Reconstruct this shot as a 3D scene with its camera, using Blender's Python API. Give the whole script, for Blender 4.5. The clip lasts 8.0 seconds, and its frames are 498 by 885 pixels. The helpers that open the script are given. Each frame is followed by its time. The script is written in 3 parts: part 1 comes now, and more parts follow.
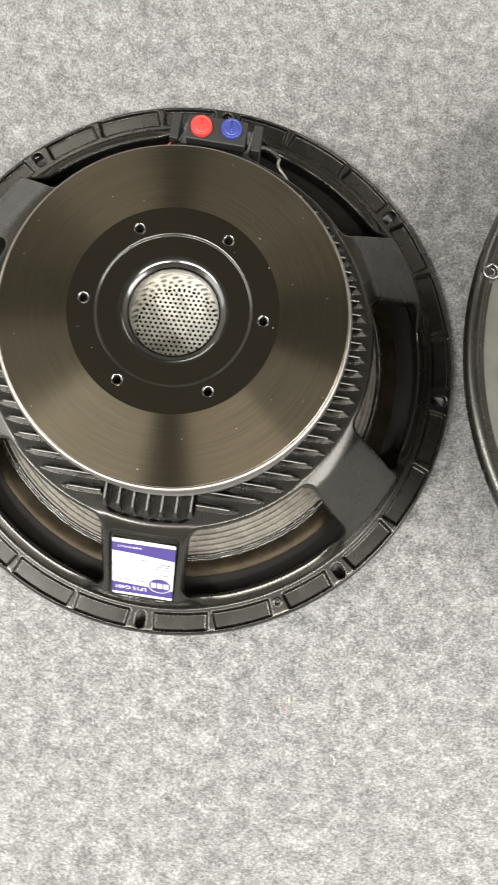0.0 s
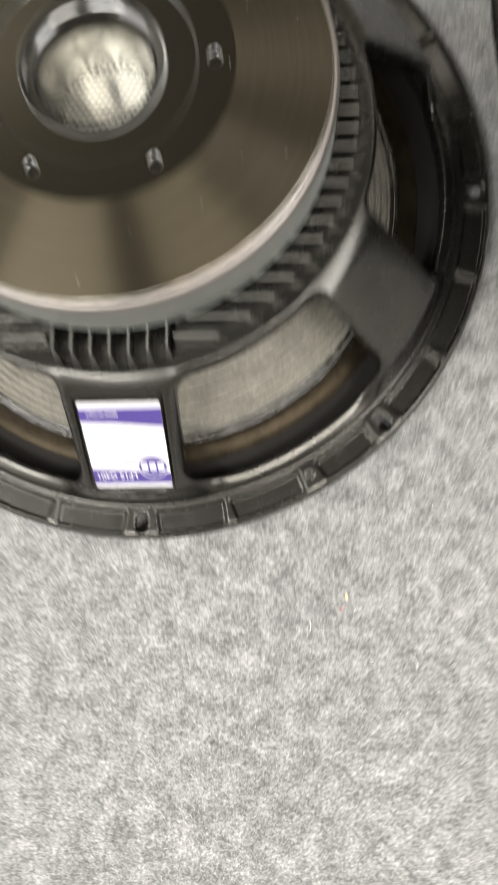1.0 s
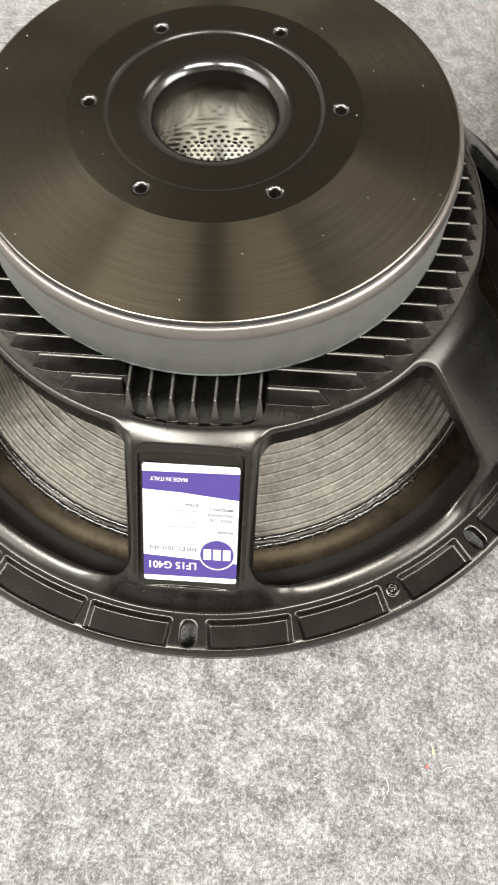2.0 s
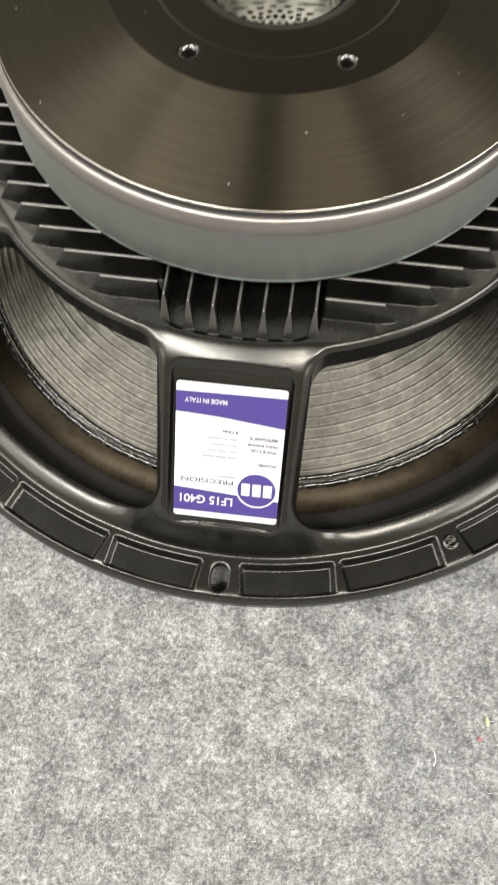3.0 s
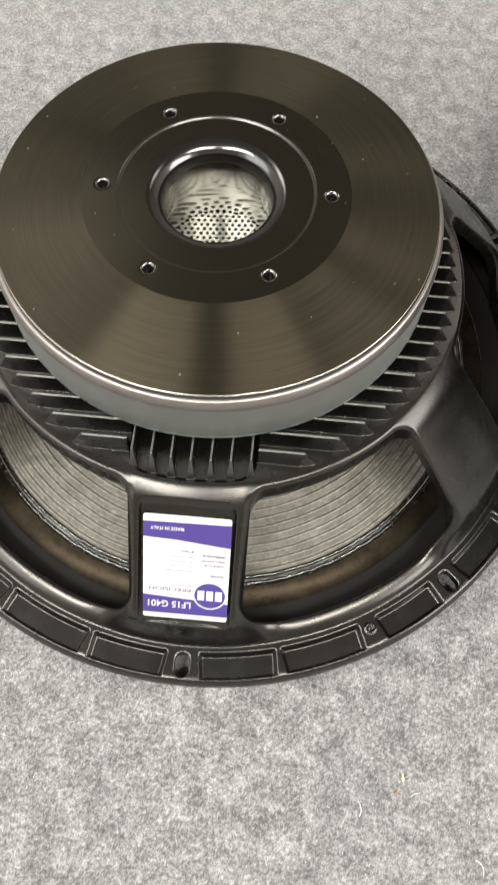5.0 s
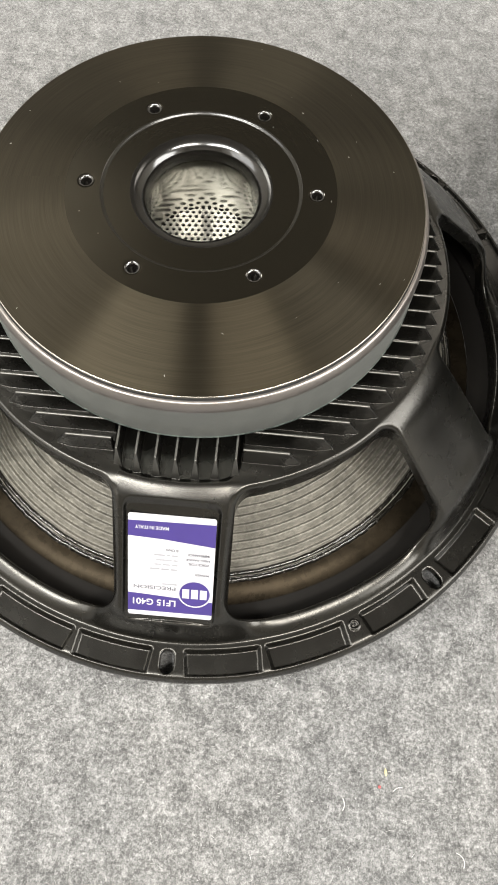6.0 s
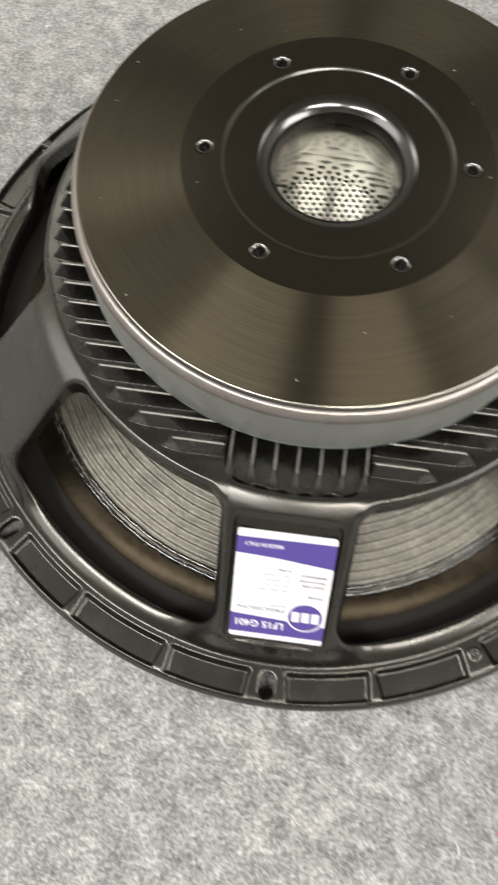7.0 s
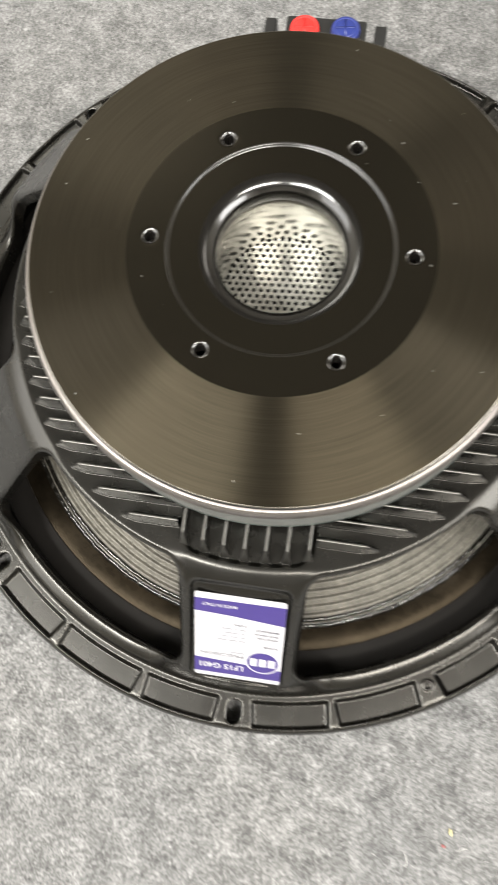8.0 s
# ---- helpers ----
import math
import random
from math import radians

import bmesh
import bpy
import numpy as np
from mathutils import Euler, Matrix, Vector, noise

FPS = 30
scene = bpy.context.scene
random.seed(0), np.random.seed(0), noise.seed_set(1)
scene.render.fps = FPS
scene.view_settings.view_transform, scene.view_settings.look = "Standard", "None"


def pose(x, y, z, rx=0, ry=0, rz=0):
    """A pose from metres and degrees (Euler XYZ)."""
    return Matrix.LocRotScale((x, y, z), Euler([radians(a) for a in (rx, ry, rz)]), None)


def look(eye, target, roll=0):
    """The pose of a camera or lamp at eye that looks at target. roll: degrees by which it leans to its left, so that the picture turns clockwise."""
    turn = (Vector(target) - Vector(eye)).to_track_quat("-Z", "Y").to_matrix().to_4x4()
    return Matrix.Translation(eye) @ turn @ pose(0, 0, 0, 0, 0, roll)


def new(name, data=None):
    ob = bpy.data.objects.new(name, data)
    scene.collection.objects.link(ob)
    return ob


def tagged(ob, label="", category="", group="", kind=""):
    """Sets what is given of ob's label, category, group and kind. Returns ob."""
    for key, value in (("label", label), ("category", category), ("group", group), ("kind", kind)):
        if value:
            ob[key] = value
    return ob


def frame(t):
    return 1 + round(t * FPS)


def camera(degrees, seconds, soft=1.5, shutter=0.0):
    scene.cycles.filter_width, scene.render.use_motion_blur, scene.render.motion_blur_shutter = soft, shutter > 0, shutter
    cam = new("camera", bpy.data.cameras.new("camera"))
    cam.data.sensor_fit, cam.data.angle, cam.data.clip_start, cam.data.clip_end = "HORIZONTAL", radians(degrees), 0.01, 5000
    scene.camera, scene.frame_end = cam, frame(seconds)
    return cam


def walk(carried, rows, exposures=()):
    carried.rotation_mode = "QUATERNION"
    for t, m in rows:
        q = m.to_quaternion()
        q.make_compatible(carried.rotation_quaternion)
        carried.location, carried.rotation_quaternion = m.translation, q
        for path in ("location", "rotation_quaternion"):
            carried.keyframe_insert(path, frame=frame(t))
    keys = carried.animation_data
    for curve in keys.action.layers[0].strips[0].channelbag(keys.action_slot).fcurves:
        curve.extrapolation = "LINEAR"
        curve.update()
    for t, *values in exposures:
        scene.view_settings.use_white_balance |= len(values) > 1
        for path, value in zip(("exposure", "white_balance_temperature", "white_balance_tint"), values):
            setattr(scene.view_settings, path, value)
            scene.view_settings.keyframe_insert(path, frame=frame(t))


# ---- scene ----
cam = camera(35.77, 8.0, soft=1.7, shutter=0.5)
# seconds, eye (m), turn (degrees); the woofer's axis is the world's z axis, the carpet lies at z = 0
PATH = [
    (0.0, 0.0490, -0.1179, 0.5582, 6.76, -1.68, 9.06),
    (0.3, 0.0372, -0.1255, 0.5600, 7.01, -1.16, 7.00),
    (0.5, 0.0462, -0.1430, 0.5366, 7.08, -0.17, 4.51),
    (0.7, 0.0700, -0.1626, 0.5000, 7.05, 1.31, 1.96),
    (0.8, 0.0780, -0.1736, 0.4817, 6.86, 2.16, 1.33),
    (1.0, 0.0783, -0.1922, 0.4316, 6.88, 2.72, 0.01),
    (1.1, 0.0723, -0.2116, 0.3944, 8.60, 2.67, -0.50),
    (1.2, 0.0620, -0.2163, 0.3679, 9.87, 2.27, -0.64),
    (1.3, 0.0530, -0.2334, 0.3496, 14.47, 1.96, -1.18),
    (1.5, 0.0551, -0.2361, 0.3450, 19.31, 2.52, -1.13),
    (1.7, 0.0496, -0.2390, 0.3509, 22.32, 1.69, 1.08),
    (2.0, 0.0302, -0.2485, 0.3638, 24.53, -0.28, 4.04),
    (2.2, 0.0291, -0.2501, 0.3656, 24.89, -0.23, 4.98),
    (3.3, 0.0203, -0.2430, 0.3129, 20.55, 0.85, 7.75),
    (3.5, 0.0186, -0.2428, 0.3195, 20.65, 0.80, 7.80),
    (4.0, 0.0215, -0.2484, 0.3346, 21.02, 0.50, 7.95),
    (4.3, 0.0166, -0.2492, 0.3562, 21.56, -0.64, 6.71),
    (4.5, 0.0243, -0.2453, 0.3872, 22.61, -0.43, 6.53),
    (4.7, 0.0293, -0.2445, 0.3986, 23.39, -0.98, 5.55),
    (5.0, 0.0331, -0.2367, 0.4033, 24.06, -0.71, 5.36),
    (5.2, 0.0369, -0.2295, 0.4067, 23.83, -0.43, 5.59),
    (6.3, 0.0291, -0.2307, 0.4051, 22.31, -1.80, 4.99),
    (6.5, 0.0221, -0.2236, 0.3960, 21.67, -1.77, 5.56),
    (7.0, -0.0061, -0.2008, 0.3749, 19.83, -0.07, 7.89),
    (7.3, -0.0189, -0.1731, 0.3701, 18.73, 1.02, 8.48),
    (7.5, -0.0191, -0.1498, 0.3677, 16.72, 1.68, 8.45),
    (7.7, -0.0067, -0.1423, 0.3834, 14.83, 2.43, 8.31),
    (8.0, 0.0238, -0.1327, 0.4093, 12.30, 3.42, 8.38),
]
walk(cam, [(row[0], pose(*row[1:])) for row in PATH], exposures=[(0.0, 0.0), (1.0, -0.13), (1.3, -0.20), (1.5, -0.20), (2.0, 0.0), (3.5, -0.40), (4.0, -0.42), (5.0, -0.24), (6.5, -0.27), (7.0, -0.28), (7.5, -0.42), (8.0, -0.22)])

# ---------------------------------------------------------------- light
world = bpy.data.worlds.new("room_air")
world.use_nodes = True
world.node_tree.nodes["Background"].inputs["Color"].default_value = (1.0, 0.97, 0.93, 1)
world.node_tree.nodes["Background"].inputs["Strength"].default_value = 0.02
scene.world = world


def lamp(name, at, target, size, power, colour):
    data = bpy.data.lights.new(name, "AREA")
    data.shape, data.size, data.size_y, data.energy, data.color = "RECTANGLE", size[0], size[1], power, colour
    ob = new(name, data)
    ob.matrix_world = look(at, target)
    return ob


# four ceiling panels: two long ones before the woofer, two beyond it
for name, x, y, size, power, colour in (("lamp_front_left", -0.90, -1.00, (1.56, 0.32), 104, (1.0, 0.985, 0.94)),
                                        ("lamp_front_right", 0.78, -1.00, (1.24, 0.32), 78, (1.0, 0.955, 0.885)),
                                        ("lamp_back_left", -1.00, 1.60, (0.80, 0.40), 11, (1.0, 0.97, 0.88)),
                                        ("lamp_back_right", 0.95, 1.60, (0.80, 0.40), 6, (1.0, 0.93, 0.84))):
    lamp(name, (x, y, 2.36), (x * 0.4, y * 0.4, 0), size, power, colour)
# broad light from the east, its window unseen; the west lamp is added fill
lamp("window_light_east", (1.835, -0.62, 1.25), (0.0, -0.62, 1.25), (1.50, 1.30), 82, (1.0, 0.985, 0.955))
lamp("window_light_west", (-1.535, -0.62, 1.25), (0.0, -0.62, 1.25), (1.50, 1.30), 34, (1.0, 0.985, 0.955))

# ---------------------------------------------------------------- materials


class Nodes:
    """A node material in the making."""

    def __init__(self, name, rough=0.5, metal=0.0, base=(0.5, 0.5, 0.5), ior=1.5):
        self.mat = bpy.data.materials.new(name)
        self.mat.use_nodes = True
        self.tree = self.mat.node_tree
        self.shader = self.tree.nodes["Principled BSDF"]
        self.set("Roughness", rough)
        self.set("Metallic", metal)
        self.set("Base Color", (*base, 1))
        self.set("IOR", ior)
        self.where = self.add("ShaderNodeTexCoord").outputs["Object"]

    def set(self, name, value):
        self.shader.inputs[name].default_value = value

    def add(self, kind, **props):
        node = self.tree.nodes.new(kind)
        for key, value in props.items():
            setattr(node, key, value)
        return node

    def join(self, out, into):
        self.tree.links.new(out, into)

    def noise(self, scale, detail=4.0, rough=0.6, distort=0.0, where=None):
        node = self.add("ShaderNodeTexNoise")
        node.inputs["Scale"].default_value, node.inputs["Detail"].default_value = scale, detail
        node.inputs["Roughness"].default_value, node.inputs["Distortion"].default_value = rough, distort
        self.join(where or self.where, node.inputs["Vector"])
        return node.outputs["Fac"]

    def ramp(self, fac, stops):
        node = self.add("ShaderNodeValToRGB")
        marks = node.color_ramp.elements
        while len(marks) < len(stops):
            marks.new(0.5)
        for mark, (at, colour) in zip(marks, stops):
            mark.position, mark.color = at, (*colour, 1)
        self.join(fac, node.inputs["Fac"])
        return node.outputs["Color"]

    def mix(self, a, b, how="MULTIPLY", fac=1.0):
        node = self.add("ShaderNodeMix", data_type="RGBA", blend_type=how)
        node.inputs["Factor"].default_value = fac
        self.join(a, node.inputs[6])
        self.join(b, node.inputs[7])
        return node.outputs[2]

    def math(self, how, a, b=None):
        node = self.add("ShaderNodeMath", operation=how)
        for slot, value in zip(node.inputs, (a, b)):
            if value is None:
                continue
            if isinstance(value, (int, float)):
                slot.default_value = value
            else:
                self.join(value, slot)
        return node.outputs[0]

    def range(self, fac, lo, hi):
        node = self.add("ShaderNodeMapRange")
        node.inputs["From Min"].default_value, node.inputs["From Max"].default_value = 0.3, 0.7
        node.inputs["To Min"].default_value, node.inputs["To Max"].default_value = lo, hi
        self.join(fac, node.inputs["Value"])
        return node.outputs["Result"]

    def bump(self, height, depth, strength=1.0):
        node = self.add("ShaderNodeBump")
        node.inputs["Distance"].default_value, node.inputs["Strength"].default_value = depth, strength
        self.join(height, node.inputs["Height"])
        self.join(node.outputs["Normal"], self.shader.inputs["Normal"])

    def colour(self, out):
        self.join(out, self.shader.inputs["Base Color"])

    def rough(self, out):
        self.join(out, self.shader.inputs["Roughness"])

    def radius(self):
        apart = self.add("ShaderNodeSeparateXYZ")
        self.join(self.where, apart.inputs[0])
        x, y = apart.outputs[0], apart.outputs[1]
        return self.math("SQRT", self.math("ADD", self.math("MULTIPLY", x, x), self.math("MULTIPLY", y, y)))


def carpet_material():
    m = Nodes("grey_felt", rough=0.8)
    m.set("Specular IOR Level", 0.35)
    blotch = m.noise(90, 4, 0.6, 0.4)
    fleck = m.noise(470, 5, 0.72, 0.35)
    hair = m.noise(1150, 3, 0.6, 0.6)
    wide = m.noise(9, 2, 0.5)
    mixed = m.math("ADD", m.math("ADD", m.math("MULTIPLY", fleck, 0.47), m.math("MULTIPLY", hair, 0.27)), m.math("MULTIPLY", blotch, 0.26))
    tone = m.ramp(mixed, [(0.38, (0.049, 0.0487, 0.048)), (0.455, (0.102, 0.1015, 0.100)), (0.53, (0.204, 0.2030, 0.201)), (0.62, (0.375, 0.373, 0.369))])
    shade = m.ramp(wide, [(0.3, (0.87, 0.875, 0.88)), (0.5, (0.96, 0.96, 0.955)), (0.7, (1, 0.995, 0.985))])
    m.colour(m.mix(tone, shade))
    m.set("Sheen Weight", 0.70)
    m.set("Sheen Roughness", 0.45)
    m.bump(m.math("ADD", fleck, m.math("MULTIPLY", hair, 0.5)), 0.0009, 0.7)
    return m.mat


def fibre_material():
    m = Nodes("felt_fibre", rough=0.85)
    m.set("Specular IOR Level", 0.2)
    info = m.add("ShaderNodeNewGeometry").outputs["Random Per Island"]
    m.colour(m.ramp(info, [(0.0, (0.10, 0.10, 0.10)), (0.25, (0.36, 0.36, 0.35)), (0.65, (0.42, 0.42, 0.41)), (1.0, (0.62, 0.61, 0.60))]))
    return m.mat


def paint_material():
    m = Nodes("satin_black_paint", rough=0.3, base=(0.005, 0.0047, 0.0042), ior=1.60)
    m.rough(m.range(m.noise(60, 4), 0.245, 0.295))
    m.set("Specular Tint", (1.0, 0.97, 0.90, 1))
    m.colour(m.ramp(m.noise(35, 5), [(0.35, (0.0022, 0.0021, 0.0018)), (0.7, (0.0046, 0.0043, 0.0036))]))
    m.bump(m.noise(1800, 2, 0.5), 0.00003, 0.25)
    return m.mat


def plate_material(name, aniso, rough, base, ior, streak):
    """Lathe-turned black steel, its fine grooves running round the axis."""
    m = Nodes(name, rough=rough, base=base, ior=ior)
    m.set("Anisotropic", aniso)
    m.set("Anisotropic Rotation", 0.25)
    m.set("Specular Tint", (1.0, 0.84, 0.57, 1))
    tangent = m.add("ShaderNodeTangent", direction_type="RADIAL", axis="Z")
    m.join(tangent.outputs[0], m.shader.inputs["Tangent"])
    apart = m.add("ShaderNodeSeparateXYZ")
    m.join(m.where, apart.inputs[0])
    angle = m.math("ARCTAN2", apart.outputs[1], apart.outputs[0])
    polar = m.add("ShaderNodeCombineXYZ")
    m.join(m.math("MULTIPLY", m.radius(), 2600.0), polar.inputs[0])
    m.join(m.math("MULTIPLY", angle, 3.0), polar.inputs[1])
    fine = m.noise(1.0, 4, 0.6, 0.0, polar.outputs[0])
    broad = m.noise(0.25, 3, 0.6, 0.0, polar.outputs[0])
    grooves = m.math("ADD", m.math("MULTIPLY", fine, 0.5), m.math("MULTIPLY", broad, 0.5))
    m.join(m.range(grooves, 0.5 - streak, 0.5 + streak), m.shader.inputs["Specular IOR Level"])
    m.rough(m.math("ADD", m.range(m.noise(40, 4), rough - 0.02, rough + 0.02), m.math("MULTIPLY", grooves, 0.05)))
    m.bump(grooves, 0.00002, 0.16)
    return m.mat


def metal_material(name, base, rough, metal=1.0, spread=0.22):
    m = Nodes(name, rough=rough, metal=metal, base=base)
    m.rough(m.range(m.noise(300, 4), rough * (1 - spread), rough * (1 + spread)))
    return m.mat


def cone_material():
    m = Nodes("ribbed_paper_pulp", rough=0.8)
    fibres = m.noise(420, 5, 0.7, 0.8)
    damp = m.noise(45, 4, 0.6, 1.0)
    m.colour(m.mix(m.ramp(fibres, [(0.3, (0.104, 0.097, 0.080)), (0.7, (0.268, 0.254, 0.218))]), m.ramp(damp, [(0.34, (0.66, 0.66, 0.66)), (0.55, (1, 1, 1))])))
    m.set("Specular IOR Level", 0.6)
    m.rough(m.range(damp, 0.42, 0.68))
    m.bump(fibres, 0.0004, 0.5)
    return m.mat


def cloth_material():
    m = Nodes("treated_cloth", rough=0.29)
    m.set("Specular Tint", (1.0, 0.80, 0.55, 1))
    weave = m.noise(900, 3, 0.6)
    stain = m.noise(170, 4, 0.65)
    m.join(m.range(m.math("ADD", m.math("MULTIPLY", stain, 0.6), m.math("MULTIPLY", weave, 0.4)), 0.05, 0.14), m.shader.inputs["Specular IOR Level"])
    m.rough(m.range(stain, 0.25, 0.31))
    m.colour(m.ramp(m.noise(60, 4), [(0.3, (0.005, 0.0040, 0.0027)), (0.7, (0.014, 0.0108, 0.0070))]))
    m.bump(weave, 0.0002, 0.12)
    return m.mat


def glue_material():
    m = Nodes("dried_black_glue", rough=0.14, base=(0.02, 0.018, 0.014), ior=1.75)
    m.colour(m.ramp(m.noise(400, 4), [(0.42, (0.006, 0.0053, 0.004)), (0.56, (0.012, 0.0108, 0.009)), (0.74, (0.075, 0.071, 0.062))]))
    m.bump(m.noise(420, 3, 0.55, 0.4), 0.0004, 0.6)
    return m.mat


def plain_material(name, base, rough, scale=120, spread=0.12, ior=1.5):
    m = Nodes(name, rough=rough, base=base, ior=ior)
    lo, hi = [tuple(c * k for c in base) for k in (1 - spread, 1 + spread)]
    m.colour(m.ramp(m.noise(scale, 4), [(0.3, lo), (0.7, hi)]))
    return m.mat


# pale metal that puts the highlights onto the edges of the fins
EDGE_GLINT = metal_material("fin_edge_highlight", (0.16, 0.156, 0.145), 0.42)
FELT, FIBRE, PAINT = carpet_material(), fibre_material(), paint_material()
PLATE = plate_material("turned_black_steel", 1.0, 0.33, (0.0056, 0.0050, 0.0037), 1.50, 0.13)
PLATE_MID = plate_material("smooth_black_steel", 0.2, 0.22, (0.0066, 0.0058, 0.0042), 1.25, 0.05)
COVER = metal_material("dark_steel_cover", (0.26, 0.268, 0.255), 0.58, spread=0.04)
EDGE = metal_material("polished_cover_edge", (0.30, 0.275, 0.258), 0.39, spread=0.15)
LIP = plain_material("glossy_black_steel", (0.005, 0.0045, 0.0038), 0.17, ior=1.85)
STEEL = metal_material("bright_steel", (0.62, 0.61, 0.56), 0.45)
WELL = metal_material("grey_steel", (0.25, 0.245, 0.225), 0.13)
CHROME = plain_material("cut_steel", (0.010, 0.009, 0.008), 0.09, ior=2.3)
CHAMFER = metal_material("bare_cut_steel", (0.26, 0.245, 0.215), 0.26, spread=0.06)
STEP = plain_material("scraped_black_steel", (0.010, 0.009, 0.007), 0.22, ior=1.55)
TINSEL = metal_material("dull_copper_braid", (0.42, 0.40, 0.36), 0.42)
SLEEVE = plain_material("dark_wire_sleeve", (0.03, 0.03, 0.028), 0.3)
ZINC = metal_material("pale_zinc_edge", (0.42, 0.50, 0.47), 0.35)
CONE, CLOTH = cone_material(), cloth_material()
RUBBER_AND_SHADE = plain_material("dull_black_rubber_and_shade", (0.007, 0.006, 0.005), 0.7, ior=1.25)
GLUE = glue_material()
RED = plain_material("red_plastic", (0.62, 0.03, 0.025), 0.35)
BLUE = plain_material("blue_plastic", (0.022, 0.034, 0.17), 0.35)
BLOCK = plain_material("black_plastic", (0.012, 0.012, 0.0115), 0.5)
DEEP = plain_material("dull_black_iron", (0.010, 0.010, 0.010), 0.6)
WHITE = plain_material("white_label_film", (0.43, 0.426, 0.445), 0.55, 60, 0.02)
VIOLET = plain_material("violet_ink", (0.041, 0.027, 0.145), 0.40, 60, 0.05)
GREY_INK = plain_material("grey_ink", (0.07, 0.07, 0.085), 0.5)
PALE_INK = plain_material("pale_grey_ink", (0.25, 0.25, 0.27), 0.5)
WALL_PAINT = plain_material("wall_paint", (0.28, 0.265, 0.235), 0.8, 6, 0.05)
WHITE_WALL = plain_material("white_wall_paint", (0.60, 0.575, 0.52), 0.7, 6, 0.04)
CEILING_PAINT = plain_material("ceiling_paint", (0.10, 0.094, 0.084), 0.9, 6, 0.05)
YELLOW_CHIP = plain_material("yellow_plastic_chip", (0.60, 0.54, 0.26), 0.5)
RED_CHIP = plain_material("red_crumb", (0.36, 0.09, 0.09), 0.6)
LINT = plain_material("white_lint", (0.75, 0.74, 0.72), 0.8)
DUST = plain_material("pale_dust", (0.45, 0.44, 0.40), 0.9)
GREY_CONE = plain_material("grey_coated_paper", (0.048, 0.047, 0.038), 0.6, 80, 0.2)

# ---------------------------------------------------------------- mesh helpers


def thing(name, label, category, at=(0, 0, 0), group=""):
    ob = new(name)
    ob.location = at
    ob.empty_display_size = 0.02
    return tagged(ob, label, category, group)


def mesh_of(name, verts, faces, material, smooth=True):
    me = bpy.data.meshes.new(name)
    me.from_pydata([tuple(v) for v in verts], [], [tuple(f) for f in faces])
    me.materials.append(material)
    me.polygons.foreach_set("use_smooth", [smooth] * len(me.polygons))
    me.update()
    return me


def piece(name, me, parent, label="", at=None):
    ob = new(name, me)
    ob.parent = parent
    if at is not None:
        ob.matrix_basis = at
    return tagged(ob, label)


def part(name, bm, material, parent, label="", smooth=True, at=None):
    me = bpy.data.meshes.new(name)
    bm.to_mesh(me)
    bm.free()
    me.materials.append(material)
    me.polygons.foreach_set("use_smooth", [smooth] * len(me.polygons))
    return piece(name, me, parent, label, at)


def lathe(profile, around=192):
    """A surface turned round the z axis from (radius, height) points."""
    verts, faces = [], []
    n = len(profile)
    for i in range(around):
        a = 2 * math.pi * i / around
        verts += [(r * math.cos(a), r * math.sin(a), z) for r, z in profile]
    for i in range(around):
        j = (i + 1) % around
        faces += [(i * n + k, j * n + k, j * n + k + 1, i * n + k + 1) for k in range(n - 1)]
    return verts, faces


def rounded(points, radius, steps=5):
    """A polyline with its inner corners rounded off."""
    out = [points[0]]
    for a, b, c in zip(points, points[1:], points[2:]):
        a, b, c = Vector(a), Vector(b), Vector(c)
        k = min(radius, (a - b).length * 0.45, (c - b).length * 0.45)
        p, q = b + (a - b).normalized() * k, b + (c - b).normalized() * k
        for s in range(steps + 1):
            t = s / steps
            out.append(tuple((1 - t) ** 2 * p + 2 * t * (1 - t) * b + t * t * q))
    return out + [points[-1]]


def box(size, at=(0, 0, 0), bevel=0.0, segments=2):
    bm = bmesh.new()
    bmesh.ops.create_cube(bm, size=1.0, matrix=Matrix.Translation(at) @ Matrix.Diagonal((*size, 1)))
    if bevel:
        bmesh.ops.bevel(bm, geom=bm.edges[:], offset=bevel, segments=segments, affect="EDGES", profile=0.6)
    return bm


def round_box(half, corner, steps=4):
    """The outline of a rectangle with round corners."""
    out = []
    for k, (sx, sy) in enumerate(((1, 1), (-1, 1), (-1, -1), (1, -1))):
        for s in range(steps + 1):
            a = math.pi / 2 * (k + s / steps)
            out.append((sx * (half[0] - corner) + corner * math.cos(a), sy * (half[1] - corner) + corner * math.sin(a)))
    return out


def slab(outline, z0, z1):
    """A flat piece with a thickness."""
    bm = bmesh.new()
    low, high = [[bm.verts.new((x, y, z)) for x, y in outline] for z in (z0, z1)]
    bm.faces.new(high)
    bm.faces.new(low[::-1])
    for i in range(len(outline)):
        j = (i + 1) % len(outline)
        bm.faces.new((low[i], low[j], high[j], high[i]))
    return bm


